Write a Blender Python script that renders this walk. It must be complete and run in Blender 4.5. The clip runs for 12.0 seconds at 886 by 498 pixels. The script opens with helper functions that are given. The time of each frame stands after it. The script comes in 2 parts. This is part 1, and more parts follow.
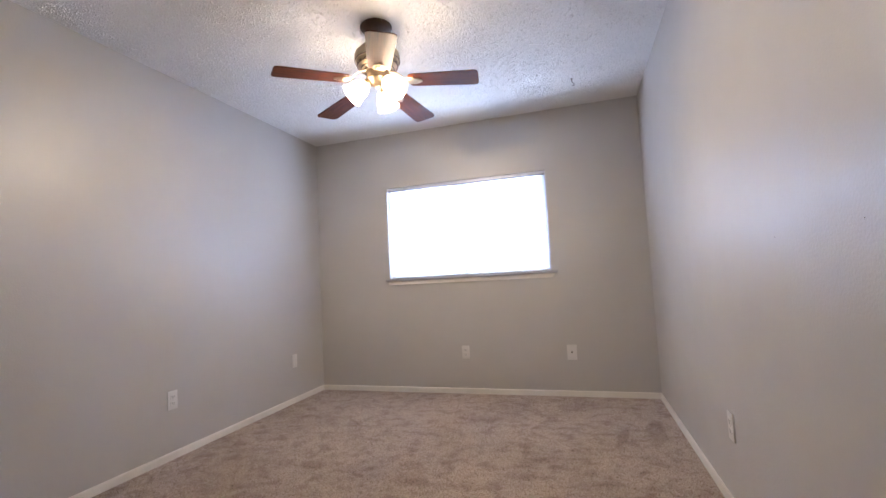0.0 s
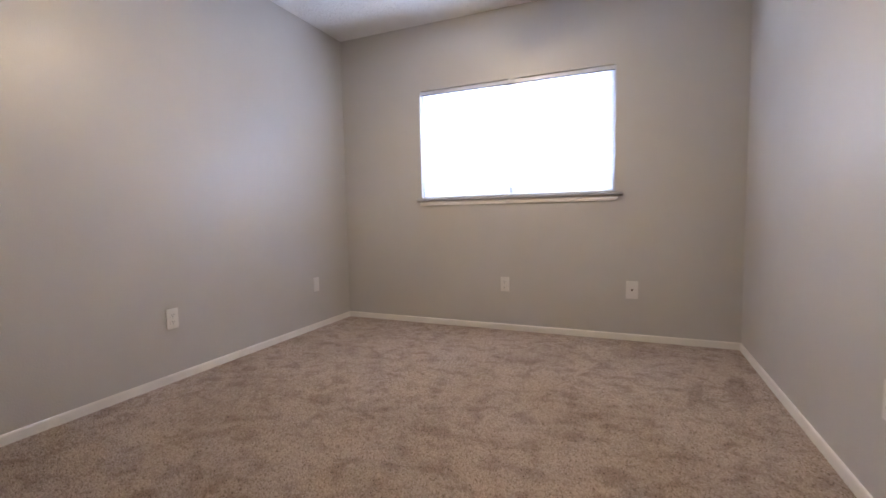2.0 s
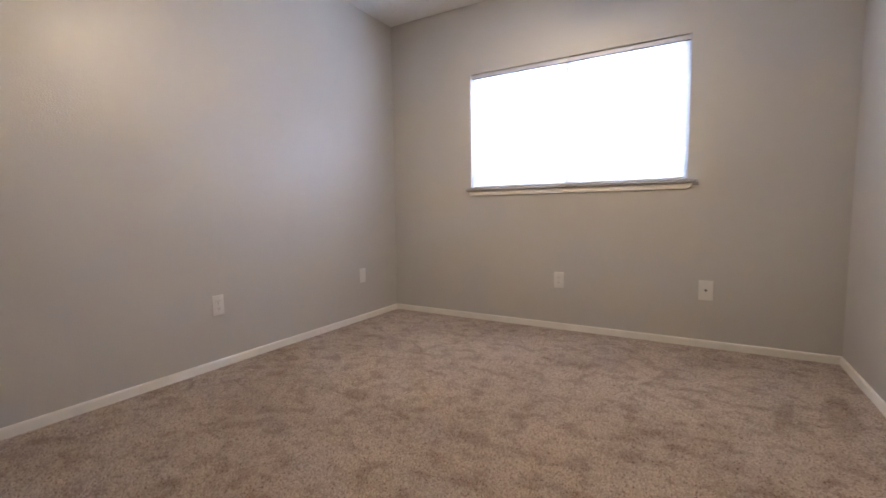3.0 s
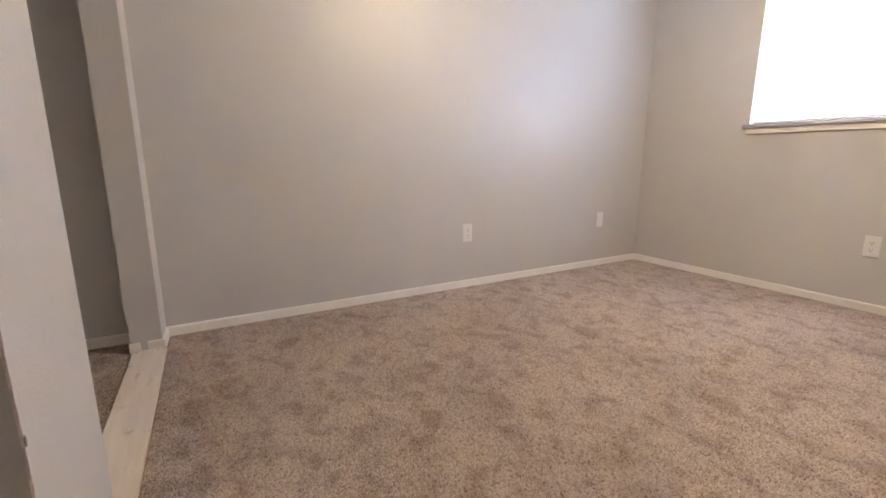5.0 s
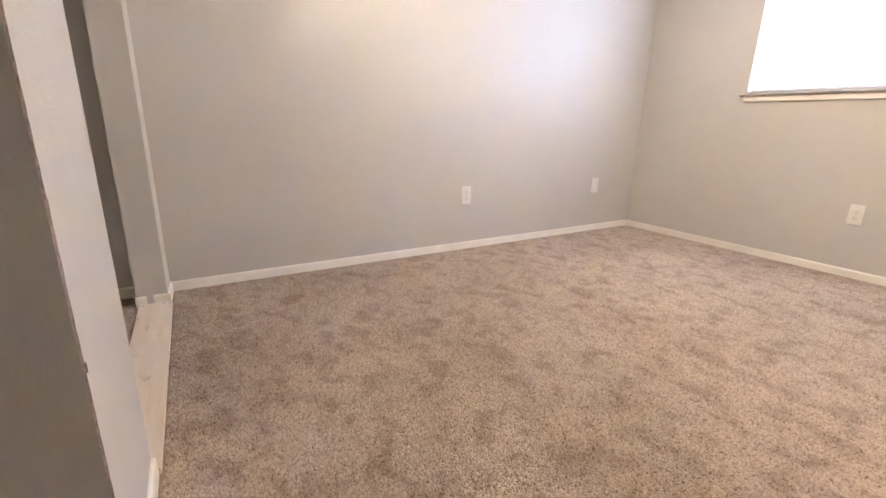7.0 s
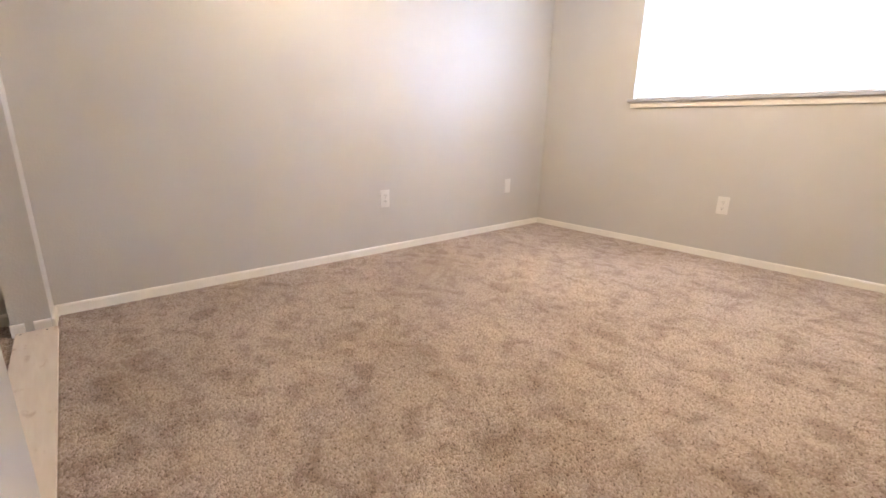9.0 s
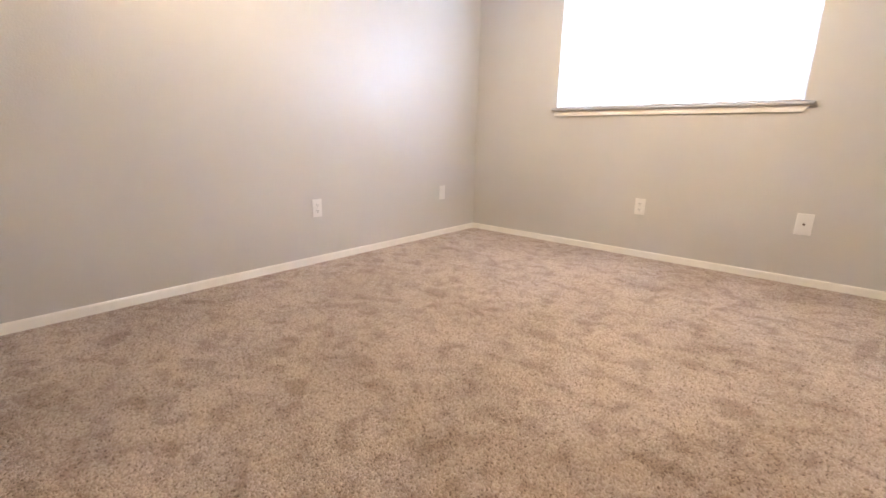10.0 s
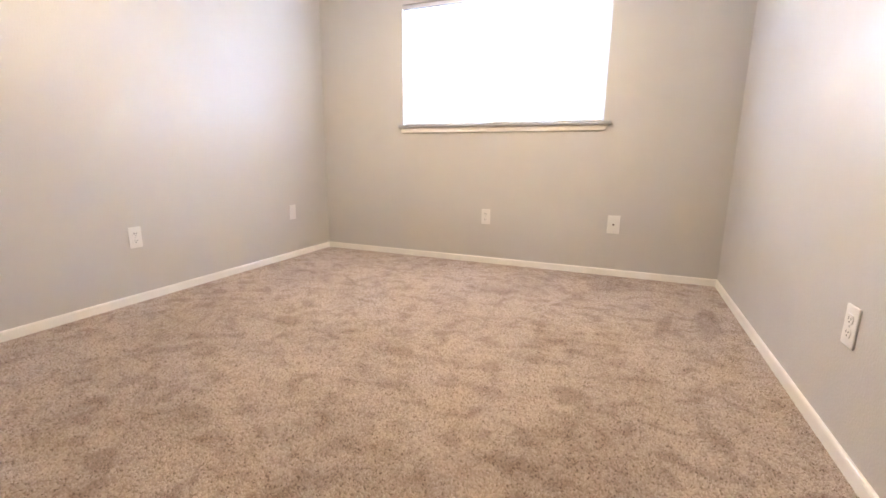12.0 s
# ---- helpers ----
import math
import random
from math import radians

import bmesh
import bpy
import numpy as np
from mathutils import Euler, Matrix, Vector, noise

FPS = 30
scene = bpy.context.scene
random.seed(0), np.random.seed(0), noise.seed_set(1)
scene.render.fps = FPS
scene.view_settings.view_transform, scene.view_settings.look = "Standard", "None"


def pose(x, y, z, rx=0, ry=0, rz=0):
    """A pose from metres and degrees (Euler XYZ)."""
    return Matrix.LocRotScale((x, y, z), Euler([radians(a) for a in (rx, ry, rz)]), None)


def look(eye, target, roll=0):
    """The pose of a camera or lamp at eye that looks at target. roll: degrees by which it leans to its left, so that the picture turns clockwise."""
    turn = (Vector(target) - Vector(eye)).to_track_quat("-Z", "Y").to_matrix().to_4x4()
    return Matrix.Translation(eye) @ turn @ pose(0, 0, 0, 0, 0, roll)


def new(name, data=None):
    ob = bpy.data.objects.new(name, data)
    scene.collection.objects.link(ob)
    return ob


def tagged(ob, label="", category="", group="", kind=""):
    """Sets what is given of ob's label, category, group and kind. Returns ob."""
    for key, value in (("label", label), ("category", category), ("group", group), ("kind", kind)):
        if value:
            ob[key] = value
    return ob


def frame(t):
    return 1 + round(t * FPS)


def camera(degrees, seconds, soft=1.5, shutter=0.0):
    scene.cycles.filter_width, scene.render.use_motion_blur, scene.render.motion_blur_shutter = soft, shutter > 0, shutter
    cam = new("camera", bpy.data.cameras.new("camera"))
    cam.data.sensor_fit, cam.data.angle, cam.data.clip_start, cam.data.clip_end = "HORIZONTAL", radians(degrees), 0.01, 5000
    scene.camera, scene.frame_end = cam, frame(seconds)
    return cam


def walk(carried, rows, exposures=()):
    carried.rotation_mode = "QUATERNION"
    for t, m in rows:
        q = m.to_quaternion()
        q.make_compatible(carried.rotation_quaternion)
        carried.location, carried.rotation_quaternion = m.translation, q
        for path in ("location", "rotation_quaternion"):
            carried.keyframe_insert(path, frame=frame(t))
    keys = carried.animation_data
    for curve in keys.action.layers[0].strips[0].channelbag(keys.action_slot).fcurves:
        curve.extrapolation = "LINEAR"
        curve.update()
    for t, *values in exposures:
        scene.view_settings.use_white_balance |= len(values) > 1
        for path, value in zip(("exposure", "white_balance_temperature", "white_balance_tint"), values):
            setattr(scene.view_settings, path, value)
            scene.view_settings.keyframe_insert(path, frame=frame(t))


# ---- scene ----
cam = camera(91.0, 12.0, shutter=0.3)
PATH = [
    (0, (2.514, -3.879, 1.038), (1.928, -1.972, 1.175), -3.0),
    (0.5, (2.521, -3.831, 1.019), (1.897, -1.932, 1.097), -3.2),
    (1, (2.517, -3.712, 0.989), (1.862, -1.823, 0.951), -2.8),
    (1.5, (2.457, -3.536, 0.971), (1.796, -1.652, 0.864), -1.8),
    (2, (2.389, -3.347, 0.919), (1.605, -1.514, 0.765), -1.1),
    (2.5, (2.377, -3.236, 0.908), (1.464, -1.463, 0.755), -0.3),
    (3, (2.379, -3.166, 0.885), (1.361, -1.453, 0.71), -0.8),
    (3.5, (2.383, -3.139, 0.845), (1.125, -1.6, 0.622), -0.6),
    (3.7, (2.389, -3.141, 0.849), (1.02, -1.707, 0.586), -0.9),
    (5.3, (2.356, -3.263, 0.83), (0.641, -2.318, 0.42), -0.0),
    (5.5, (2.358, -3.271, 0.827), (0.64, -2.333, 0.416), -0.3),
    (6, (2.356, -3.286, 0.819), (0.669, -2.33, 0.33), 0.5),
    (6.5, (2.361, -3.305, 0.814), (0.697, -2.331, 0.282), 1.0),
    (7, (2.359, -3.326, 0.809), (0.722, -2.319, 0.257), 1.5),
    (9, (2.392, -3.337, 0.808), (0.959, -2.043, 0.281), 1.4),
    (9.5, (2.406, -3.33, 0.808), (1.052, -1.945, 0.305), 1.2),
    (10, (2.42, -3.313, 0.808), (1.171, -1.827, 0.319), 1.2),
    (10.5, (2.442, -3.287, 0.808), (1.299, -1.712, 0.347), 0.6),
    (11, (2.447, -3.263, 0.811), (1.461, -1.583, 0.359), 0.6),
    (11.5, (2.456, -3.246, 0.808), (1.626, -1.476, 0.383), 0.7),
    (12, (2.468, -3.236, 0.808), (1.72, -1.427, 0.398), 0.6),
]
EXPOSURES = [
    (0.0, 0.15, 6050, 19), (2.5, 0.04, 6400, 18), (3.5, 0.06, 6500, 17), (5.3, 0.88, 6500, 17), (6.5, 1.18, 6500, 17),
    (9.5, 1.2, 6700, 16), (12.0, 1.17, 6700, 16),
]
walk(cam, [(t, look(eye, target, roll)) for t, eye, target, roll in PATH], EXPOSURES)

# ---- light and exposure ----
world = bpy.data.worlds.new("sky")
scene.world = world
world.use_nodes = True
wn = world.node_tree.nodes
sky = wn.new("ShaderNodeTexSky")
sky.sky_type, sky.sun_disc, sky.sun_elevation, sky.sun_rotation = "NISHITA", False, radians(40), radians(60)
wn["Background"].inputs["Strength"].default_value = 0.1
world.node_tree.links.new(sky.outputs["Color"], wn["Background"].inputs["Color"])

DAY_WATTS, BULB_WATTS = 84, 33
day = bpy.data.lights.new("window_daylight", "AREA")
day.shape, day.size, day.size_y, day.energy, day.color = "RECTANGLE", 1.60, 1.00, DAY_WATTS, (0.60, 0.75, 1.0)
new("window_daylight", day).matrix_world = look((1.53, 0.30, 1.51), (1.53, -1.0, 1.51))


# ---- materials ----
def material(name, base, rough=0.5, metal=0.0, spec=0.5):
    m = bpy.data.materials.new(name)
    m.use_nodes = True
    b = m.node_tree.nodes["Principled BSDF"]
    b.inputs["Base Color"].default_value = (*base, 1)
    b.inputs["Roughness"].default_value, b.inputs["Metallic"].default_value = rough, metal
    b.inputs["Specular IOR Level"].default_value = spec
    return m, m.node_tree.nodes, m.node_tree.links, b


def texture(nodes, links, kind, scale, detail=2.0, stretch=(1, 1, 1), space="Object", distortion=0.0):
    co, mp = nodes.new("ShaderNodeTexCoord"), nodes.new("ShaderNodeMapping")
    mp.inputs["Scale"].default_value = stretch
    tx = nodes.new("ShaderNodeTex" + kind)
    tx.inputs["Scale"].default_value = scale
    if kind == "Noise":
        tx.inputs["Detail"].default_value, tx.inputs["Distortion"].default_value = detail, distortion
    links.new(co.outputs[space], mp.inputs["Vector"])
    links.new(mp.outputs["Vector"], tx.inputs["Vector"])
    return tx.outputs[0]


def ramp(nodes, links, source, stops):
    r = nodes.new("ShaderNodeValToRGB")
    r.color_ramp.elements[0].position, r.color_ramp.elements[0].color = stops[0][0], (*stops[0][1], 1)
    r.color_ramp.elements[1].position, r.color_ramp.elements[1].color = stops[-1][0], (*stops[-1][1], 1)
    for at, c in stops[1:-1]:
        r.color_ramp.elements.new(at).color = (*c, 1)
    links.new(source, r.inputs["Fac"])
    return r.outputs["Color"]


def blend(nodes, links, a, b, fac, how="MIX"):
    x = nodes.new("ShaderNodeMix")
    x.data_type, x.blend_type = "RGBA", how
    for sock, v in ((x.inputs[0], fac), (x.inputs[6], a), (x.inputs[7], b)):
        if isinstance(v, (int, float)):
            sock.default_value = v
        elif isinstance(v, tuple):
            sock.default_value = (*v, 1)
        else:
            links.new(v, sock)
    return x.outputs[2]


def relief(nodes, links, b, height, distance, strength=1.0, before=None):
    n = nodes.new("ShaderNodeBump")
    n.inputs["Distance"].default_value, n.inputs["Strength"].default_value = distance, strength
    links.new(height, n.inputs["Height"])
    if before:
        links.new(before.outputs["Normal"], n.inputs["Normal"])
    links.new(n.outputs["Normal"], b.inputs["Normal"])
    return n


def plain(name, base, rough=0.5, metal=0.0, vary=0.06, scale=14.0, bump=0.0, bump_scale=180.0):
    """A surface with a soft change of tone and a fine grain."""
    m, n, l, b = material(name, base, rough, metal)
    low, high = tuple(c * (1 - vary) for c in base), tuple(min(1, c * (1 + vary)) for c in base)
    l.new(ramp(n, l, texture(n, l, "Noise", scale, 4), [(0.3, low), (0.7, high)]), b.inputs["Base Color"])
    if bump:
        relief(n, l, b, texture(n, l, "Noise", bump_scale, 3), bump)
    return m


def wall_paint():
    """Eggshell paint over a sprayed orange-peel texture."""
    m, n, l, b = material("greige_wall_paint", (0.55, 0.525, 0.49), 0.42, 0, 0.85)
    tone = ramp(n, l, texture(n, l, "Noise", 1.6, 5), [(0.3, (0.535, 0.512, 0.480)), (0.7, (0.565, 0.540, 0.505))])
    l.new(tone, b.inputs["Base Color"])
    rough = ramp(n, l, texture(n, l, "Noise", 5.0, 5), [(0.3, (0.38,) * 3), (0.7, (0.46,) * 3)])
    l.new(rough, b.inputs["Roughness"])
    wide = relief(n, l, b, texture(n, l, "Noise", 9.0, 2), 0.004, 0.3)
    relief(n, l, b, texture(n, l, "Noise", 130.0, 2), 0.0016, 0.58, wide)
    return m


def popcorn():
    m, n, l, b = material("popcorn_ceiling", (0.82, 0.81, 0.79), 0.95, 0, 0.1)
    tone = ramp(n, l, texture(n, l, "Noise", 3.0, 5), [(0.3, (0.80, 0.79, 0.77)), (0.7, (0.85, 0.84, 0.82))])
    l.new(tone, b.inputs["Base Color"])
    relief(n, l, b, texture(n, l, "Noise", 130.0, 4), 0.006, 0.8)
    return m


def stroke(nodes, links, x, y, half_wide, half_long, turn):
    """Pile brushed the other way in a long soft-edged patch on the floor."""
    co, mp, g = nodes.new("ShaderNodeTexCoord"), nodes.new("ShaderNodeMapping"), nodes.new("ShaderNodeTexGradient")
    mp.vector_type, g.gradient_type = "TEXTURE", "SPHERICAL"
    mp.inputs["Location"].default_value = (x, y, 0)
    mp.inputs["Rotation"].default_value = (0, 0, radians(turn))
    mp.inputs["Scale"].default_value = (half_wide, half_long, 1)
    links.new(co.outputs["Object"], mp.inputs["Vector"])
    links.new(mp.outputs["Vector"], g.inputs["Vector"])
    return ramp(nodes, links, g.outputs["Fac"], [(0.05, (1, 1, 1)), (0.40, (0.80, 0.77, 0.75))])


CARPET = [(0.0, (0.240, 0.176, 0.141)), (0.14, (0.405, 0.320, 0.266)), (0.6, (0.500, 0.411, 0.351)), (1.0, (0.595, 0.504, 0.442))]


def carpet(piled):
    """Frieze carpet: speckled yarn, with patches where the pile has been trodden the other way."""
    m, n, l, b = material("carpet_yarn" if piled else "carpet_backing", (0.3, 0.23, 0.18), 0.95, 0, 0.15)
    if piled:
        geo = n.new("ShaderNodeNewGeometry")
        yarn = ramp(n, l, geo.outputs["Random Per Island"], CARPET)
        b.inputs["Sheen Weight"].default_value = 0.15
    else:
        yarn = ramp(n, l, texture(n, l, "Noise", 260.0, 2), [(0.3, (0.28, 0.22, 0.175)), (0.7, (0.42, 0.34, 0.28))])
    scuff = texture(n, l, "Noise", 10.0, 7, (1, 1.2, 1), distortion=0.65)
    patch = ramp(n, l, scuff, [(0.35, (0.75, 0.71, 0.69)), (0.44, (0.90, 0.885, 0.875)), (0.51, (1.0, 1.0, 1.0)), (0.66, (1.04, 1.04, 1.04))])
    wide = ramp(n, l, texture(n, l, "Noise", 1.9, 6, distortion=0.4), [(0.36, (0.86, 0.84, 0.83)), (0.48, (0.96, 0.955, 0.95)), (0.60, (1.03, 1.03, 1.03))])
    patch = blend(n, l, patch, wide, 1.0, "MULTIPLY")
    # two strokes that the vacuum cleaner left near the corner
    for x, y, half_wide, half_long, turn in ((2.918, -0.78, 0.075, 0.30, -6.7), (2.708, -0.895, 0.040, 0.22, -12.7)):
        patch = blend(n, l, patch, stroke(n, l, x, y, half_wide, half_long, turn), 1.0, "MULTIPLY")
    l.new(blend(n, l, yarn, patch, 1.0, "MULTIPLY"), b.inputs["Base Color"])
    return m


def wood(name, dark, light, rough, along):
    m, n, l, b = material(name, light, rough, 0, 0.12)
    stretch = tuple(1.0 if i == along else 14.0 for i in range(3))
    grain = ramp(n, l, texture(n, l, "Noise", 6.0, 6, stretch), [(0.25, dark), (0.75, light)])
    l.new(grain, b.inputs["Base Color"])
    relief(n, l, b, texture(n, l, "Noise", 24.0, 4, stretch), 0.0004, 0.5)
    return m


def board_wood():
    m, n, l, b = material("bare_pine_board", (0.76, 0.66, 0.55), 0.6)
    grain = ramp(n, l, texture(n, l, "Noise", 5.0, 5, (1.2, 9, 9)), [(0.3, (0.72, 0.615, 0.51)), (0.7, (0.80, 0.71, 0.61))])
    spots = ramp(n, l, texture(n, l, "Noise", 11.0, 4, (1.0, 2.2, 1)), [(0.62, (1, 1, 1)), (0.74, (0.70, 0.58, 0.50))])
    l.new(blend(n, l, grain, spots, 1.0, "MULTIPLY"), b.inputs["Base Color"])
    return m


def slat_vinyl():
    """White vinyl that lets some daylight through."""
    m, n, l, b = material("white_blind_vinyl", (0.82, 0.82, 0.81), 0.45)
    tr, mx = n.new("ShaderNodeBsdfTranslucent"), n.new("ShaderNodeMixShader")
    tr.inputs["Color"].default_value = (0.85, 0.86, 0.88, 1)
    mx.inputs[0].default_value = 0.65
    l.new(b.outputs[0], mx.inputs[1]), l.new(tr.outputs[0], mx.inputs[2])
    l.new(mx.outputs[0], n["Material Output"].inputs["Surface"])
    return m


def frosted_glass():
    """Frosted lamp glass, lit from within."""
    m, n, l, b = material("frosted_lamp_glass", (0.9, 0.88, 0.82), 0.4)
    b.inputs["Emission Color"].default_value, b.inputs["Emission Strength"].default_value = (1.0, 0.79, 0.51, 1), 20.0
    tr, mx = n.new("ShaderNodeBsdfTransparent"), n.new("ShaderNodeMixShader")
    mx.inputs[0].default_value = 0.2
    l.new(b.outputs[0], mx.inputs[1]), l.new(tr.outputs[0], mx.inputs[2])
    l.new(mx.outputs[0], n["Material Output"].inputs["Surface"])
    return m


def clear_glass():
    m, n, l, b = material("window_glass", (1, 1, 1), 0.02)
    b.inputs["Transmission Weight"].default_value, b.inputs["IOR"].default_value = 1.0, 1.45
    return m


PAINT, POPCORN, PILE, BACKING = wall_paint(), popcorn(), carpet(True), carpet(False)
TRIM = plain("cream_trim_paint", (0.84, 0.805, 0.745), 0.35, vary=0.04, scale=7, bump=0.0004, bump_scale=60)
SILL = plain("grey_sill_paint", (0.45, 0.45, 0.465), 0.4, vary=0.06, scale=9)
WHITE = plain("white_plastic", (0.755, 0.735, 0.70), 0.35, vary=0.02)
DARK = plain("dark_slot", (0.03, 0.028, 0.026), 0.6)
CHIP = plain("chipped_plaster", (0.16, 0.12, 0.10), 0.9, vary=0.2, scale=200)
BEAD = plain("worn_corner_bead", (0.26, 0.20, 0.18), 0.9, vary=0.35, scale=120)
SCREW = plain("steel_screw", (0.55, 0.54, 0.52), 0.35, 0.9)
BRASS = plain("antique_brass", (0.40, 0.32, 0.22), 0.34, 0.9, vary=0.25, scale=30)
BRONZE = plain("dark_bronze", (0.10, 0.065, 0.045), 0.4, 0.7, vary=0.2)
BLADE = wood("cherry_stained_blade", (0.045, 0.011, 0.0045), (0.135, 0.033, 0.010), 0.48, 0)
BOARD, VINYL, LAMP_GLASS, GLASS = board_wood(), slat_vinyl(), frosted_glass(), clear_glass()
MILL = plain("mill_aluminium", (0.24, 0.245, 0.26), 0.45, 0.5)
ALUMINIUM = plain("white_aluminium", (0.66, 0.67, 0.72), 0.4, 0.2)
CORD = plain("blind_cord", (0.72, 0.72, 0.70), 0.8)


# ---- mesh helpers ----
def link_mesh(name, bm, mat, smooth=False):
    me = bpy.data.meshes.new(name)
    bmesh.ops.recalc_face_normals(bm, faces=bm.faces)
    bm.to_mesh(me)
    bm.free()
    me.materials.append(mat)
    if smooth:
        me.shade_smooth()
        me.set_sharp_from_angle(angle=radians(40))
    return new(name, me)


def part(name, bm, mat, parent, label="", smooth=False):
    ob = link_mesh(name, bm, mat, smooth)
    ob.parent = parent
    return tagged(ob, label)


def structure(name, bm, mat, label="", smooth=False):
    return tagged(link_mesh(name, bm, mat, smooth), label, name.split("_")[0], kind="structure")


def thing(name, m, label, category, group=""):
    ob = tagged(new(name), label, category, group)
    ob.matrix_world = m
    return ob


def box(bm, x0, x1, y0, y1, z0, z1, bevel=0.0, segments=2, m=None):
    t = Matrix.Translation(((x0 + x1) / 2, (y0 + y1) / 2, (z0 + z1) / 2)) @ Matrix.Diagonal((x1 - x0, y1 - y0, z1 - z0, 1))
    vs = bmesh.ops.create_cube(bm, size=1, matrix=(m @ t) if m else t)["verts"]
    if bevel:
        edges = {e for v in vs for e in v.link_edges}
        bmesh.ops.bevel(bm, geom=list(edges), offset=bevel, segments=segments, profile=0.5, affect="EDGES")
    return bm


def lathe(bm, profile, steps=32):
    """Turns (radius, height) pairs round z."""
    rings = []
    for r, z in profile:
        rings.append([bm.verts.new((r * math.cos(2 * math.pi * i / steps), r * math.sin(2 * math.pi * i / steps), z)) for i in range(steps)])
    for a, b in zip(rings, rings[1:]):
        for i in range(steps):
            j = (i + 1) % steps
            bm.faces.new((a[i], a[j], b[j], b[i]))
    return bm


def turned(bm, profile, m, steps=24, cap=True):
    first = len(bm.verts)
    lathe(bm, profile, steps)
    bm.verts.ensure_lookup_table()
    vs = bm.verts[first:]
    if cap:
        bm.faces.new(vs[:steps])
        bm.faces.new(vs[-steps:])
    bmesh.ops.transform(bm, matrix=m, verts=vs)
    return bm


def outline_plate(bm, pts, z0, z1):
    """A flat piece with the outline pts, from z0 to z1."""
    low = [bm.verts.new((x, y, z0)) for x, y in pts]
    top = [bm.verts.new((x, y, z1)) for x, y in pts]
    bm.faces.new(low[::-1]), bm.faces.new(top)
    for i in range(len(pts)):
        j = (i + 1) % len(pts)
        bm.faces.new((low[i], low[j], top[j], top[i]))
    return bm


def tube(name, pts, radius, mat, parent, label=""):
    cu = bpy.data.curves.new(name, "CURVE")
    cu.dimensions, cu.bevel_depth, cu.bevel_resolution = "3D", radius, 3
    sp = cu.splines.new("POLY")
    sp.points.add(len(pts) - 1)
    for p, co in zip(sp.points, pts):
        p.co = (*co, 1)
    ob = new("source", cu)
    me = bpy.data.meshes.new_from_object(ob.evaluated_get(bpy.context.evaluated_depsgraph_get()))
    bpy.data.objects.remove(ob)
    me.name = name
    me.materials.clear()
    me.materials.append(mat)
    me.shade_smooth()
    t = new(name, me)
    t.parent = parent
    return tagged(t, label)


# ---- the room: window wall at y = 0, room towards -y ----
W, H, BACK, THICK = 3.078, 2.48, -6.2, 0.14
WX0, WX1, WZ0, WZ1 = 0.771, 2.294, 1.060, 1.949
FRONT, SKEW = -3.419, -0.029          # closet front wall: y = FRONT + SKEW * x, a little more skewed at the far jamb
JAMB, STUB0, STUB1 = 0.155, 1.300, 1.647
WALL = 0.118
ADDED_HALL, ADDED_HALL_X = -3.50, 6.4               # unseen, unlit hall added behind the east wall; less bounce reaches the closet side


def front_y(x):
    return FRONT + SKEW * x + 0.005 * max(0.0, 1 - x / JAMB)


bm = bmesh.new()
box(bm, -THICK, WX0, 0, THICK, -0.1, H + 0.1)
box(bm, WX1, W + THICK, 0, THICK, -0.1, H + 0.1)
box(bm, WX0, WX1, 0, THICK, -0.1, WZ0)
box(bm, WX0, WX1, 0, THICK, WZ1, H + 0.1)
structure("wall_north", bm, PAINT, "greige eggshell wall with the window opening")
structure("wall_west", box(bmesh.new(), -THICK, 0, BACK, 0, -0.1, H + 0.1), PAINT, "greige eggshell painted wall")
wall_east = structure("wall_east", box(bmesh.new(), W, W + THICK, ADDED_HALL, 0, -0.1, H + 0.1), PAINT, "greige eggshell painted wall with orange-peel texture")
structure("wall_south", box(bmesh.new(), -THICK, ADDED_HALL_X + THICK, BACK - THICK, BACK, -0.1, H + 0.1), PAINT, "plain greige wall closing the entry")
structure("wall_hall_north", box(bmesh.new(), W + THICK, ADDED_HALL_X, ADDED_HALL, ADDED_HALL + THICK, -0.1, H + 0.1), PAINT, "plain greige wall of the added, unseen hall")
structure("wall_hall_east", box(bmesh.new(), ADDED_HALL_X, ADDED_HALL_X + THICK, BACK, ADDED_HALL + THICK, -0.1, H + 0.1), PAINT, "plain greige wall closing the added, unseen hall")


def skew_prism(bm, x0, x1, z0, z1, back=WALL):
    """A piece of the closet front wall."""
    pts = [(x0, front_y(x0) - back), (x1, front_y(x1) - back), (x1, front_y(x1)), (x0, front_y(x0))]
    return outline_plate(bm, pts, z0, z1)


bm = bmesh.new()
skew_prism(bm, 0, JAMB, -0.1, H)
skew_prism(bm, JAMB, STUB0, 2.06, H)
structure("wall_closet_front", bm, PAINT, "narrow painted closet jamb and header")
# this header is unseen; added to hold light back from the closet side wall
structure("wall_entry_header", skew_prism(bmesh.new(), STUB1, W, 2.06, H), PAINT, "unseen plain painted wall, added over the entry to block light")

# the jamb beside the entry: its corner is ragged from paint and knocks
random.seed(4)
bm = bmesh.new()
levels = [i * 0.008 for i in range(int(H / 0.008) + 1)] + [H]
rows, rag = [], 0.0015
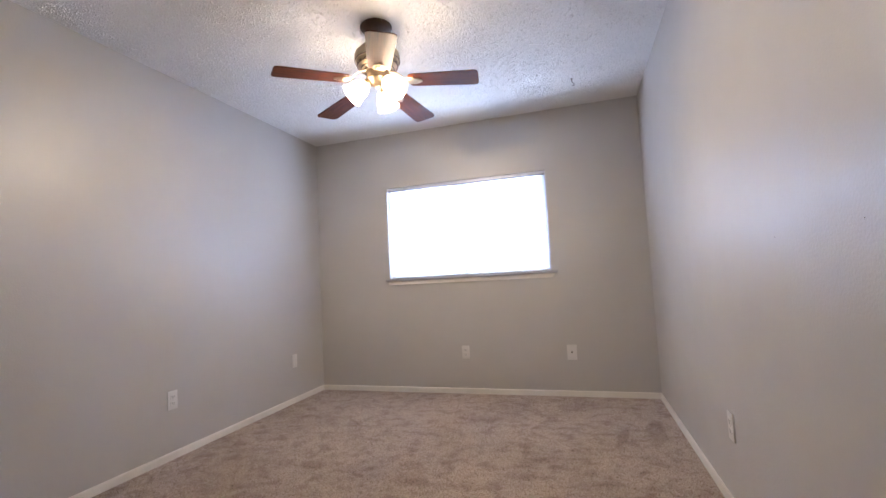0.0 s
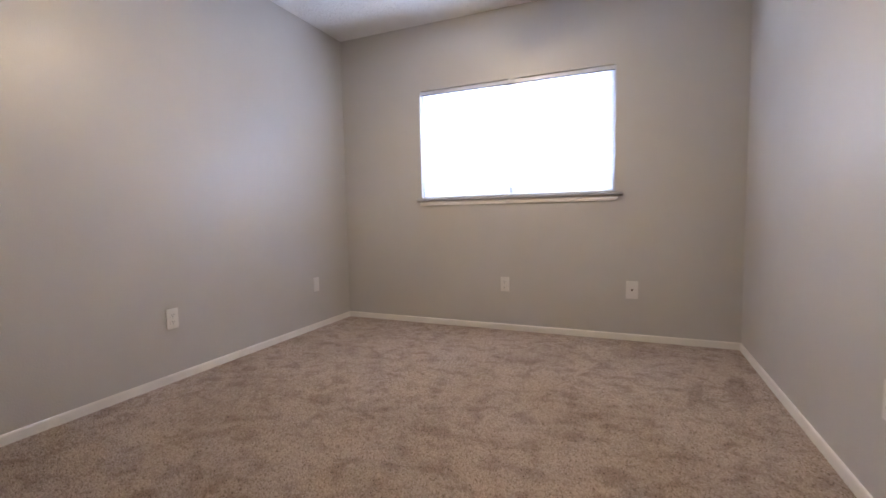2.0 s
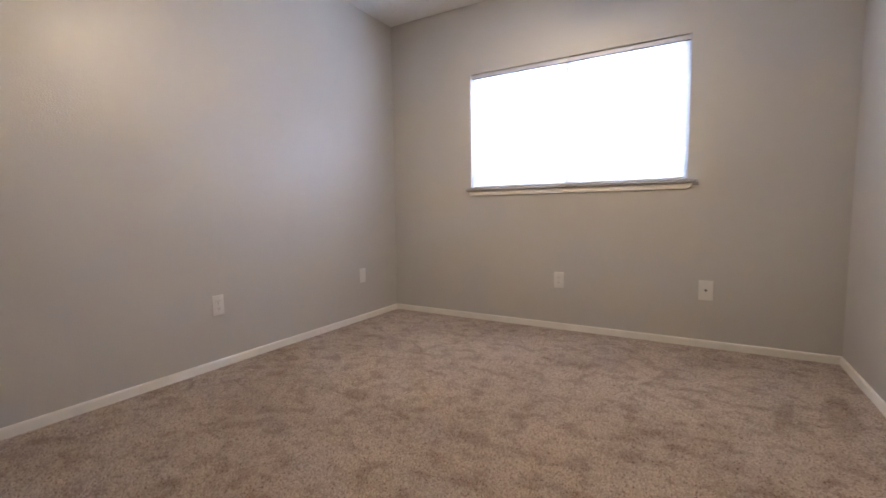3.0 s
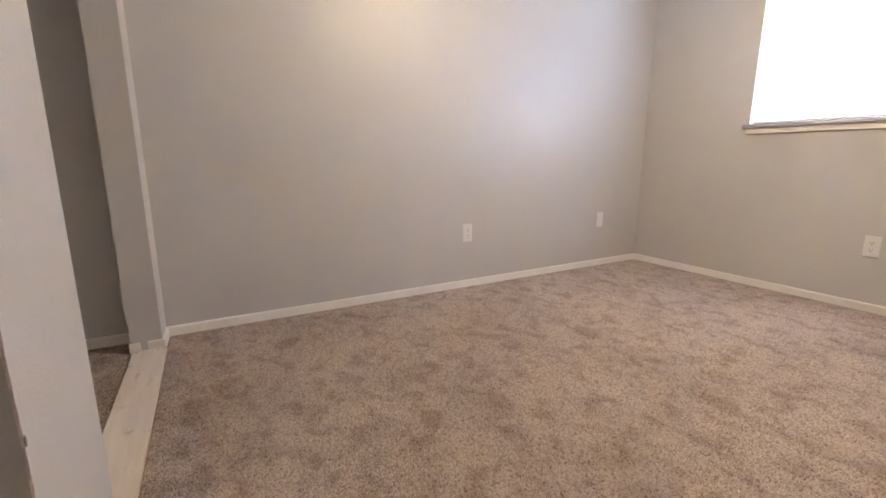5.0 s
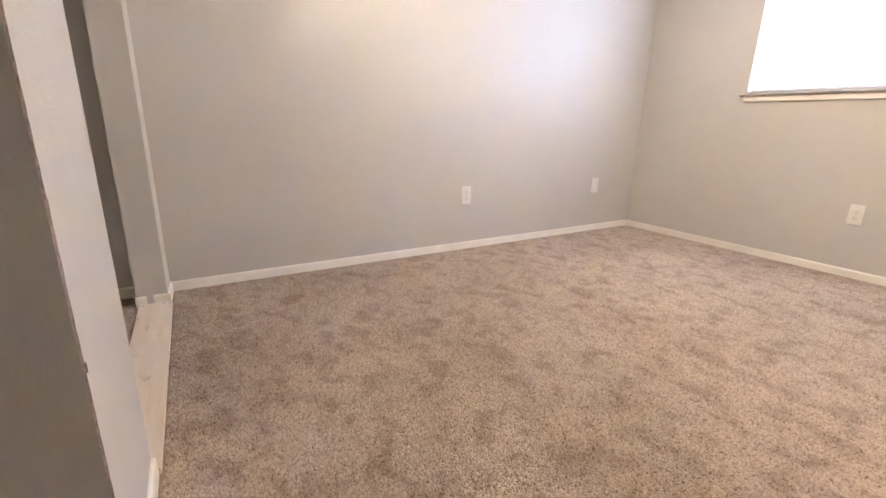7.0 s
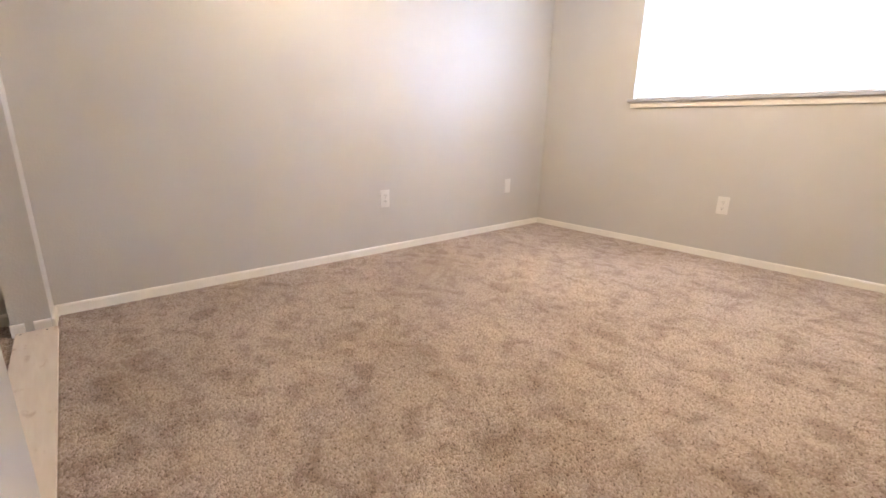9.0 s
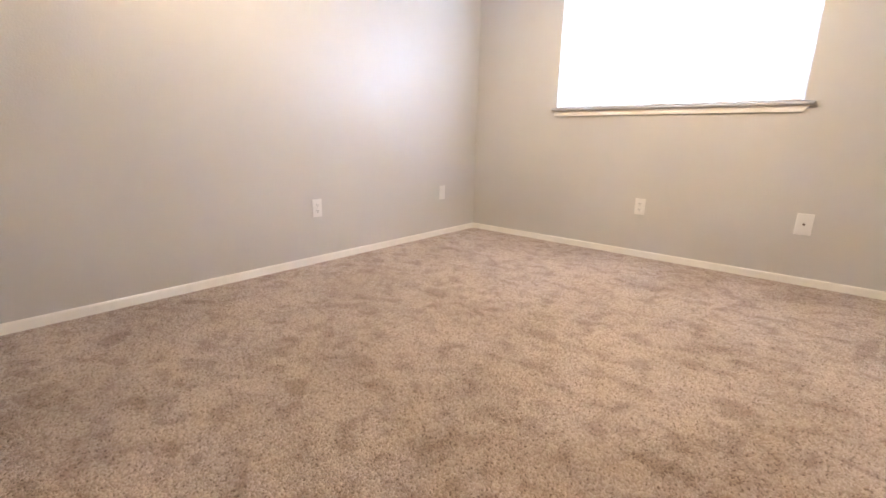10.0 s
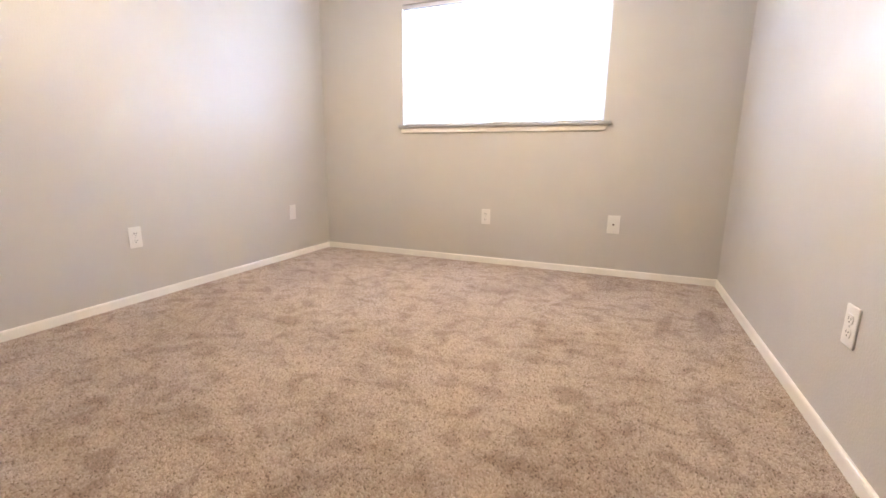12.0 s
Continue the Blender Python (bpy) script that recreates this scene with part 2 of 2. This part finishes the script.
for z in levels:
    rag = 0.55 * rag + 0.45 * random.uniform(0.0, 0.0055)
    knock = sum(d * max(0, 1 - abs(z - at) / s) for at, s, d in ((0.70, 0.012, 0.0045), (0.475, 0.014, 0.003), (0.40, 0.012, 0.002), (0.93, 0.012, 0.002)))
    back, edge = front_y(STUB1) - WALL, front_y(STUB1)
    inner = STUB1 - 0.02
    rows.append([bm.verts.new(p) for p in ((STUB0, front_y(STUB0) - WALL, z), (STUB1, back, z), (STUB1, edge - 0.003, z), (STUB1 - rag - knock, edge - 0.0004, z), (inner, front_y(inner), z), (STUB0, front_y(STUB0), z))])
for a, b in zip(rows, rows[1:]):
    for i in range(6):
        k = (i + 1) % 6
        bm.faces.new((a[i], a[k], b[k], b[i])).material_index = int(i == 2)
jamb = structure("wall_closet_stub", bm, PAINT, "painted wall end with a chipped ragged corner")
structure("wall_closet_side", box(bmesh.new(), STUB1 - WALL, STUB1 - 0.001, BACK, front_y(STUB1) - WALL, -0.1, H), PAINT, "shaded painted wall of the closet side")
structure("wall_closet_back", box(bmesh.new(), 0, STUB1 - WALL, -4.28, -4.16, -0.1, H), PAINT, "plain painted back wall inside the closet")

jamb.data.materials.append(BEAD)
chip = bmesh.new()
turned(chip, [(0.0045, -0.0006), (0.004, 0.0004), (0.001, 0.0006)], pose(STUB1 - 0.0055, front_y(STUB1 - 0.0055) + 0.0004, 0.468, -90, 0, 0) @ Matrix.Diagonal((0.75, 2.0, 1, 1)), 10)
part("chip", chip, CHIP, jamb, "dark chip knocked out of the plaster")

for y, z in ((-2.781, 1.118), (-2.354, 1.111)):
    part("nail_hole", turned(bmesh.new(), [(0.0015, 0), (0.0010, 0.0006)], pose(W - 0.0001, y, z, 0, -90, 0), 10), CHIP, wall_east, "small dark nail hole")

# ceiling with sprayed lumps, all one mesh
rng = np.random.default_rng(3)
N = 98000
cx, cy = rng.uniform(0.004, W - 0.004, N), rng.uniform(-5.0, -0.004, N)
r = rng.gamma(3.3, 0.00078, N) + 0.0012
ang = rng.uniform(0, 6.28, N)
verts = np.zeros((N, 5, 3))
for k in range(4):
    s = r * rng.uniform(0.7, 1.3, N)
    verts[:, k] = np.stack([cx + s * np.cos(ang + k * 1.571), cy + s * np.sin(ang + k * 1.571), np.full(N, H + 0.0005)], 1)
verts[:, 4] = np.stack([cx, cy, H - r * rng.uniform(0.6, 1.2, N)], 1)
tri = np.array([[0, 4, 1], [1, 4, 2], [2, 4, 3], [3, 4, 0]])
faces = (np.arange(N)[:, None, None] * 5 + tri[None]).reshape(-1, 3)
slab = np.array([(x, y, z) for z in (H, H + 0.1) for x, y in ((0, BACK), (ADDED_HALL_X, BACK), (ADDED_HALL_X, 0), (0, 0))])
nv = N * 5
all_faces = faces.tolist() + [[nv, nv + 3, nv + 2], [nv, nv + 2, nv + 1], [nv + 4, nv + 5, nv + 6], [nv + 4, nv + 6, nv + 7]]
for i in range(4):
    j = (i + 1) % 4
    all_faces += [[nv + i, nv + j, nv + 4 + j], [nv + i, nv + 4 + j, nv + 4 + i]]
me = bpy.data.meshes.new("ceiling")
me.from_pydata(np.concatenate([verts.reshape(-1, 3), slab]).tolist(), [], all_faces)
me.materials.append(POPCORN)
tagged(new("ceiling", me), "white popcorn-textured ceiling", "ceiling", kind="structure")

# carpet: backing and pile
floor = structure("floor", box(bmesh.new(), 0, ADDED_HALL_X, BACK, 0, -0.1, -0.007), BACKING, "beige-brown cut pile carpet with footprints")


def pile(step=0.0049):
    """Short curled yarn ends, each a small low tuft lying its own way."""
    rng = np.random.default_rng(7)
    gx, gy = np.meshgrid(np.arange(0.004, W, step), np.arange(-4.30, -0.012, step))
    x = gx.ravel() + rng.uniform(-0.6, 0.6, gx.size) * step
    y = gy.ravel() + rng.uniform(-0.6, 0.6, gx.size) * step
    f = FRONT + SKEW * x
    keep = (y > f + 0.020) & (x > 0.008) & (x < W - 0.008)
    keep |= (x > STUB1 + 0.002) & (x < W - 0.008)
    keep |= (y < f - 0.112) & (y > -4.15) & (x > 0.01) & (x < STUB1 - WALL)
    x, y = x[keep], y[keep]
    # the yarn stands closer along the baseboards
    k = 5200
    x = np.concatenate([x, rng.uniform(0.0115, 0.020, k), rng.uniform(W - 0.020, W - 0.0115, k), rng.uniform(0.012, W - 0.012, k)])
    y = np.concatenate([y, rng.uniform(FRONT + 0.02, -0.012, k), rng.uniform(ADDED_HALL, -0.012, k), rng.uniform(-0.020, -0.0115, k)])
    n = x.size
    turn = rng.uniform(0, 6.28, n)
    long, wide = rng.uniform(0.0046, 0.0074, n), rng.uniform(0.0026, 0.0038, n)
    top, low = rng.uniform(-0.0034, 0.0006, n), -0.0070
    cx, cy = np.cos(turn), np.sin(turn)
    v = np.zeros((n, 5, 3), np.float32)
    for k, (a, b) in enumerate(((1, 0), (0, 1), (-1, 0), (0, -1))):
        v[:, k] = np.stack([x + a * long * cx - b * wide * cy, y + a * long * cy + b * wide * cx, np.full(n, low)], 1)
    slip = rng.uniform(-0.6, 0.6, n) * long
    v[:, 4] = np.stack([x + slip * cx + rng.normal(0, 0.001, n), y + slip * cy + rng.normal(0, 0.001, n), top], 1)
    t = (np.arange(n)[:, None, None] * 5 + np.array([[0, 1, 4], [1, 2, 4], [2, 3, 4], [3, 0, 4]])[None]).astype(np.int32)
    me = bpy.data.meshes.new("carpet_pile")
    me.vertices.add(n * 5)
    me.vertices.foreach_set("co", v.ravel())
    me.loops.add(n * 12)
    me.loops.foreach_set("vertex_index", t.ravel())
    me.polygons.add(n * 4)
    me.polygons.foreach_set("loop_start", np.arange(0, n * 12, 3, dtype=np.int32))
    me.update(calc_edges=True)
    me.shade_smooth()
    me.materials.append(PILE)
    ob = new("carpet_pile", me)
    ob.parent = floor
    tagged(ob, "speckled beige carpet yarn", kind="stuff")


# ---- baseboards ----
BASE_H, BASE_T = 0.045, 0.010


def base_run(a, b, side, label="cream painted baseboard with a rounded top"):
    """From a to b on the floor; side: unit way into the room."""
    a, b, s = Vector((*a, 0)), Vector((*b, 0)), Vector((*side, 0))
    prof = [(0, -0.02), (BASE_T, -0.02), (BASE_T, BASE_H - 0.010), (BASE_T * 0.8, BASE_H - 0.003), (BASE_T * 0.45, BASE_H), (0, BASE_H)]
    bm = bmesh.new()
    ends = [[bm.verts.new(p + s * o + Vector((0, 0, z))) for o, z in prof] for p in (a, b)]
    for i in range(len(prof)):
        k = (i + 1) % len(prof)
        bm.faces.new((ends[0][i], ends[0][k], ends[1][k], ends[1][i]))
    bm.faces.new(ends[0]), bm.faces.new(ends[1])
    return structure("baseboard", bm, TRIM, label)


base_run((0, 0), (W, 0), (0, -1))
base_run((0, -BASE_T - 0.0005), (0, front_y(0)), (1, 0))
base_run((W, -BASE_T - 0.0005), (W, ADDED_HALL), (-1, 0))
base_run((0.0125, front_y(0.0125)), (JAMB + 0.012, front_y(JAMB + 0.012)), (0.05, 1), "short cream baseboard on the closet jamb")
base_run((JAMB, front_y(JAMB) - 0.002), (JAMB, front_y(JAMB) - 0.054), (1, 0), "short cream baseboard piece in the closet opening")
base_run((JAMB, front_y(JAMB) - 0.081), (JAMB, front_y(JAMB) - WALL - 0.004), (1, 0), "short cream baseboard piece in the closet opening")
base_run((STUB0, front_y(STUB0)), (STUB1 + 0.012, front_y(STUB1)), (0.05, 1), "cream baseboard along the wall end")
base_run((STUB1, front_y(STUB1) - 0.001), (STUB1, BACK), (1, 0))
base_run((0, front_y(0) - WALL), (0, -4.16), (1, 0), "cream baseboard inside the closet")
base_run((BASE_T + 0.001, -4.16), (STUB1 - WALL, -4.16), (0, 1), "cream baseboard inside the closet")

# ---- closet threshold board ----
x0, x1 = JAMB + 0.013, STUB0 - 0.001
pts = [(x0, front_y(x0) - 0.110), (x1, front_y(x1) - 0.110), (x1, front_y(x1) + 0.015), (x0, front_y(x0) + 0.015)]
board = link_mesh("threshold_board", outline_plate(bmesh.new(), pts, -0.008, 0.011), BOARD)
tagged(board, "bare pine board screwed down across the closet opening", "threshold")
for x, o in ((JAMB + 0.03, 0.018), (JAMB + 0.03, 0.096), (STUB0 - 0.04, 0.018), (STUB0 - 0.04, 0.096)):
    part("screw", turned(bmesh.new(), [(0.0035, 0), (0.003, 0.0008)], pose(x, front_y(x) - o, 0.0108), 10), DARK, board, "sunk screw head")


# ---- window ----
window = tagged(new("window_1"), "aluminium sliding window behind a lowered white blind", "window", kind="structure")
FY0, FY1 = 0.085, 0.135


def rail(x0, x1, z0, z1, y0=FY0, y1=FY1, name="window_frame", mat=MILL):
    return part(name, box(bmesh.new(), x0, x1, y0, y1, z0, z1, 0.003), mat, window)


rail(WX0 + 0.0005, WX0 + 0.04, WZ0, WZ1, 0.052, mat=ALUMINIUM)
rail(WX1 - 0.048, WX1 - 0.0005, WZ0, WZ1, 0.048, mat=ALUMINIUM)
rail(WX0 + 0.04, WX1 - 0.048, WZ1 - 0.04, WZ1 - 0.0005, 0.060)
rail(WX0 + 0.04, WX1 - 0.048, WZ0 + 0.0005, WZ0 + 0.04)
MID = (WX0 + WX1) / 2
rail(MID - 0.026, MID + 0.026, WZ0 + 0.04, WZ1 - 0.04, 0.044, FY1 - 0.006, "meeting_rail", ALUMINIUM)
for x0, x1, y in ((WX0 + 0.04, MID - 0.026, 0.112), (MID + 0.026, WX1 - 0.048, 0.104)):
    pane = part("pane", box(bmesh.new(), x0, x1, y, y + 0.004, WZ0 + 0.04, WZ1 - 0.04), GLASS, window, "clear glass pane")
    pane.visible_shadow = False

sill = link_mesh("window_sill", box(bmesh.new(), 0.741, 2.345, -0.033, 0.084, WZ0 - 0.020, WZ0 + 0.002, 0.005, 3), SILL, True)
tagged(sill, "grey painted window sill with overhanging ends", "window sill", kind="structure")
bm = outline_plate(bmesh.new(), [(0.762, 1.003), (2.300, 1.003), (2.325, WZ0 - 0.0205), (0.762, WZ0 - 0.0205)], 0, 0.013)
bmesh.ops.transform(bm, matrix=pose(0, -0.0005, 0, 90, 0, 0), verts=bm.verts)
part("apron", bm, TRIM, sill, "cream painted apron board under the sill")

# mini blind, lowered, slats tilted
BX0, BX1 = WX0 + 0.014, WX1 - 0.0135
blind = thing("window_blind", pose(0, 0, 0), "white vinyl mini blind, fully lowered, in the window", "blind")
part("head_rail", box(bmesh.new(), BX0 - 0.006, BX1 + 0.008, 0.008, 0.036, WZ1 - 0.033, WZ1 - 0.005, 0.003), ALUMINIUM, blind, "white metal head rail")
# near-black strip stands in for the shadow gap under the head rail
part("rail_gap_shade", box(bmesh.new(), BX0 - 0.006, BX1 + 0.008, 0.0065, 0.0105, WZ1 - 0.0395, WZ1 - 0.0335, 0.001, 1), DARK, blind, "dark strip for the shadow gap below the head rail")
part("bottom_rail", box(bmesh.new(), BX0, BX1, 0.010, 0.034, WZ0 + 0.006, WZ0 + 0.018, 0.004), WHITE, blind)
part("bracket", box(bmesh.new(), MID - 0.012, MID + 0.012, 0.003, 0.040, WZ1 - 0.012, WZ1 - 0.0005, 0.001), ALUMINIUM, blind)
part("bracket", box(bmesh.new(), BX0 - 0.010, BX0 - 0.001, 0.004, 0.040, WZ1 - 0.034, WZ1 - 0.001, 0.001), ALUMINIUM, blind)
part("bracket", box(bmesh.new(), BX1 + 0.003, BX1 + 0.012, 0.004, 0.040, WZ1 - 0.034, WZ1 - 0.001, 0.001), ALUMINIUM, blind)
SLAT_TILT = -60
bm = bmesh.new()
half, thin = 0.0125, 0.0008
curve = [(-half + 2 * half * i / 4, 0.0022 * (1 - (i / 2 - 1) ** 2)) for i in range(5)]
ends = [[bm.verts.new((x, y, z)) for y, z in curve] + [bm.verts.new((x, y, z - thin)) for y, z in curve[::-1]] for x in (BX0, BX1)]
for i in range(10):
    k = (i + 1) % 10
    bm.faces.new((ends[0][i], ends[0][k], ends[1][k], ends[1][i]))
bm.faces.new(ends[0]), bm.faces.new(ends[1])
slat = part("slat", bm, VINYL, blind)
PITCH, COUNT = 0.0203, 41
random.seed(9)
slat.matrix_basis = pose(0, 0.022, WZ0 + 0.030, SLAT_TILT, 0, 0)
for i in range(1, COUNT):
    s = slat.copy()
    scene.collection.objects.link(s)
    s.matrix_basis = pose(random.uniform(-0.0015, 0.0015), 0.022, WZ0 + 0.030 + i * PITCH, SLAT_TILT + random.uniform(-2, 2), 0, 0)
for x in (BX0 + 0.11, MID, BX1 - 0.11):
    for y in (0.009, 0.035):
        tube("ladder_cord", [(x, y, WZ0 + 0.012), (x, y, WZ1 - 0.028)], 0.0007, CORD, blind)


# ---- wall plates ----
def wall_plate(place, turn, kind):
    """A cover plate facing its local -y."""
    names = {"duplex": ("wall_outlet", "white duplex power outlet on the greige wall", "outlet"),
             "blank": ("blank_plate", "white blank cover plate near the corner", "wall plate"),
             "coax": ("cable_outlet", "white cover plate with a coaxial cable socket", "wall plate")}
    n, label, cat = names[kind]
    ob = thing(n, pose(*place, 0, 0, turn), label, cat, "outlets along the walls" if kind == "duplex" else "")
    w, h = {"duplex": (0.070, 0.116), "blank": (0.070, 0.116), "coax": (0.080, 0.126)}[kind]
    part("plate", box(bmesh.new(), -w / 2, w / 2, -0.007, -0.0003, -h / 2, h / 2, 0.0028, 3), WHITE, ob, smooth=True)
    if kind == "duplex":
        for z in (-0.0195, 0.0195):
            bm = bmesh.new()
            pts = []
            for i in range(28):
                a = 2 * math.pi * i / 28
                pts.append((0.0172 * math.cos(a), max(-0.0138, min(0.0138, 0.0172 * math.sin(a)))))
            outline_plate(bm, pts, 0, 0.0022)
            bmesh.ops.transform(bm, matrix=pose(0, -0.0069, z, 90, 0, 0), verts=bm.verts)
            face = part("receptacle", bm, WHITE, ob)
            for x, sh in ((-0.0065, 0.0085), (0.0065, 0.0070)):
                part("slot", box(bmesh.new(), x - 0.0013, x + 0.0013, -0.0094, -0.0088, z + 0.003 - sh / 2, z + 0.003 + sh / 2), DARK, face)
            part("slot", turned(bmesh.new(), [(0.0026, 0), (0.0024, 0.0006)], pose(0, -0.0088, z - 0.0075, 90, 0, 0), 12), DARK, face)
        part("screw", turned(bmesh.new(), [(0.003, 0), (0.0026, 0.0009)], pose(0, -0.0069, 0, 90, 0, 0), 12), SCREW, ob)
    elif kind == "coax":
        part("socket", turned(bmesh.new(), [(0.0075, 0), (0.0072, 0.0015), (0.0048, 0.0016), (0.0046, 0.008), (0.002, 0.0082)], pose(0, -0.0069, 0, 90, 0, 0), 14), BRONZE, ob, "dark coaxial socket")
    if kind != "duplex":
        for z in (-0.041, 0.041):
            part("screw", turned(bmesh.new(), [(0.003, 0), (0.0026, 0.0009)], pose(0, -0.0069, z, 90, 0, 0), 12), WHITE, ob)


wall_plate((0, -1.709, 0.362), 90, "duplex")
wall_plate((0, -0.465, 0.367), 90, "blank")
wall_plate((1.488, 0, 0.365), 0, "duplex")
wall_plate((2.415, 0, 0.364), 0, "coax")
wall_plate((W, -1.762, 0.366), -90, "duplex")

# ---- ceiling hook ----
hook = thing("ceiling_hook", pose(2.566, -0.55, H), "small dark screw hook still hanging from the ceiling", "hook")
part("plate", turned(bmesh.new(), [(0.008, 0.0), (0.007, -0.004), (0.003, -0.006)], pose(0, 0, 0), 12), BRONZE, hook)
tube("hook", [(0, 0, 0), (0, 0, -0.022), (0.006, 0, -0.030), (0.014, 0, -0.036), (0.016, 0, -0.046), (0.009, 0, -0.053), (0.001, 0, -0.050)], 0.0022, BRONZE, hook)

# ---- ceiling fan ----
FX, FY, FZ = 1.517, -1.702, 2.162
PHASE, REACH = -63.1, 0.562
fan = thing("ceiling_fan", pose(FX, FY, H), "brass ceiling fan with five cherry blades and lit lamps", "ceiling fan")


def fan_part(name, profile, mat, label=""):
    return part(name, turned(bmesh.new(), [(r, z - H) for r, z in profile], pose(0, 0, 0), 40), mat, fan, label, True)


fan_part("canopy", [(0.088, 2.481), (0.090, 2.474), (0.088, 2.466), (0.078, 2.458), (0.074, 2.454), (0.056, 2.449), (0.030, 2.446), (0.018, 2.430)], BRONZE, "dark bronze ceiling canopy")
fan_part("downrod", [(0.013, 2.43), (0.013, 2.36)], BRONZE)
fan_part("motor_housing", [(0.020, 2.372), (0.050, 2.370), (0.085, 2.358), (0.092, 2.348), (0.098, 2.346), (0.112, 2.330), (0.116, 2.322), (0.124, 2.318), (0.127, 2.300), (0.127, 2.284), (0.122, 2.278), (0.122, 2.268), (0.116, 2.262), (0.112, 2.248), (0.100, 2.236), (0.082, 2.226), (0.060, 2.222)], BRASS, "antique brass motor housing with stepped rings")
fan_part("light_fitter", [(0.055, 2.224), (0.062, 2.214), (0.062, 2.180), (0.068, 2.174), (0.068, 2.164), (0.055, 2.150), (0.035, 2.138), (0.016, 2.130), (0.010, 2.118), (0.004, 2.112)], BRASS, "brass light fitter")

for r, z in ((0.1245, 2.274), (0.1125, 2.246), (0.092, 2.2285), (0.0735, 2.2215)):
    rim = [(r + 0.0035 * math.cos(q * math.pi / 4), z - H + 0.0035 * math.sin(q * math.pi / 4)) for q in range(9)]
    part("trim_ring", turned(bmesh.new(), rim, pose(0, 0, 0), 40, False), BRONZE, fan, "dark ring round the motor", True)

for i in range(18):
    a = i * 20
    part("vent_slot", box(bmesh.new(), 0.1105, 0.1165, -0.008, 0.008, 2.250 - H, 2.258 - H, 0.001, 1, pose(0, 0, 0, 0, 0, a)), BRONZE, fan)

for i in range(5):
    a = PHASE + 72 * i
    m = pose(0, 0, FZ - H, 0, 0, a) @ pose(0, 0, 0, 0, 4.2, 0) @ pose(0, 0, 0, -5, 0, 0)
    pts, r0, r1 = [], 0.175, REACH
    w0, w1, c = 0.060, 0.072, 0.026
    for ex, wy, s in ((r0, w0, -1), (r1, w1, 1)):
        for sy in ((1, -1) if s < 0 else (-1, 1)):
            arc = [(ex - s * c + s * c * math.cos(k * math.pi / 8), sy * (wy - c + c * math.sin(k * math.pi / 8))) for k in range(5)]
            flip = (s < 0 and sy > 0) or (s > 0 and sy < 0)
            pts += arc[::-1] if flip else arc
    bm = outline_plate(bmesh.new(), pts, -0.003, 0.003)
    blade = part("blade", bm, BLADE, fan, "cherry-stained wooden fan blade")
    blade.matrix_basis = m
    # curved brass iron from the motor to the blade
    bm = bmesh.new()
    spine = [(0.070, 0.052, 0.014), (0.105, 0.046, 0.012), (0.130, 0.028, 0.010), (0.150, 0.006, 0.014), (0.175, -0.004, 0.030), (0.205, -0.005, 0.034), (0.235, -0.005, 0.022), (0.252, -0.005, 0.006)]
    prev = None
    for x, z, w in spine:
        ring = [bm.verts.new((x, y, z + t)) for y, t in ((-w, 0), (w, 0), (w * 0.8, -0.006), (-w * 0.8, -0.006))]
        if prev:
            for q in range(4):
                k = (q + 1) % 4
                bm.faces.new((prev[q], prev[k], ring[k], ring[q]))
        else:
            bm.faces.new(ring)
        prev = ring
    bm.faces.new(prev)
    iron = part("blade_iron", bm, BRASS, fan, "brass blade bracket", True)
    iron.matrix_basis = m
    for x, y in ((0.195, 0.018), (0.195, -0.018), (0.228, 0.0)):
        part("screw", turned(bmesh.new(), [(0.005, 0), (0.004, -0.003), (0.001, -0.004)], pose(x, y, -0.0108), 10), BRASS, iron)

for a, share in ((214, 0.62), (334, 1.15), (94, 1.1)):      # one bulb is dimmer than the others
    base = pose(0, 0, 2.165 - H, 0, 0, a)
    tilt = base @ pose(0.058, 0, -0.014, 0, 132, 0)       # local +z points out and down
    arm = tube("lamp_arm", [base @ Vector(p) for p in ((0.035, 0, 0.005), (0.048, 0, 0.004), (0.058, 0, -0.004), (0.065, 0, -0.020))], 0.008, BRASS, fan, "brass lamp arm")
    part("socket", turned(bmesh.new(), [(0.012, -0.004), (0.024, 0.004), (0.026, 0.026), (0.022, 0.030)], tilt, 24), BRASS, arm, smooth=True)
    bm = bmesh.new()
    bell = [(0.025, 0.020), (0.036, 0.029), (0.046, 0.048), (0.052, 0.072), (0.055, 0.094), (0.061, 0.114), (0.066, 0.124)]
    turned(bm, bell + [(rr - 0.003, zz) for rr, zz in bell[::-1]], tilt, 32, False)
    part("shade", bm, LAMP_GLASS, arm, "frosted white bell glass shade, lit", True)
    bulb = bpy.data.lights.new("fan_bulb", "POINT")
    bulb.energy, bulb.shadow_soft_size, bulb.color = BULB_WATTS * share, 0.030, (1.0, 0.83, 0.575)
    new("fan_bulb", bulb).matrix_world = Matrix.Translation((FX, FY, H)) @ tilt @ Matrix.Translation((0, 0, 0.060))

pile()
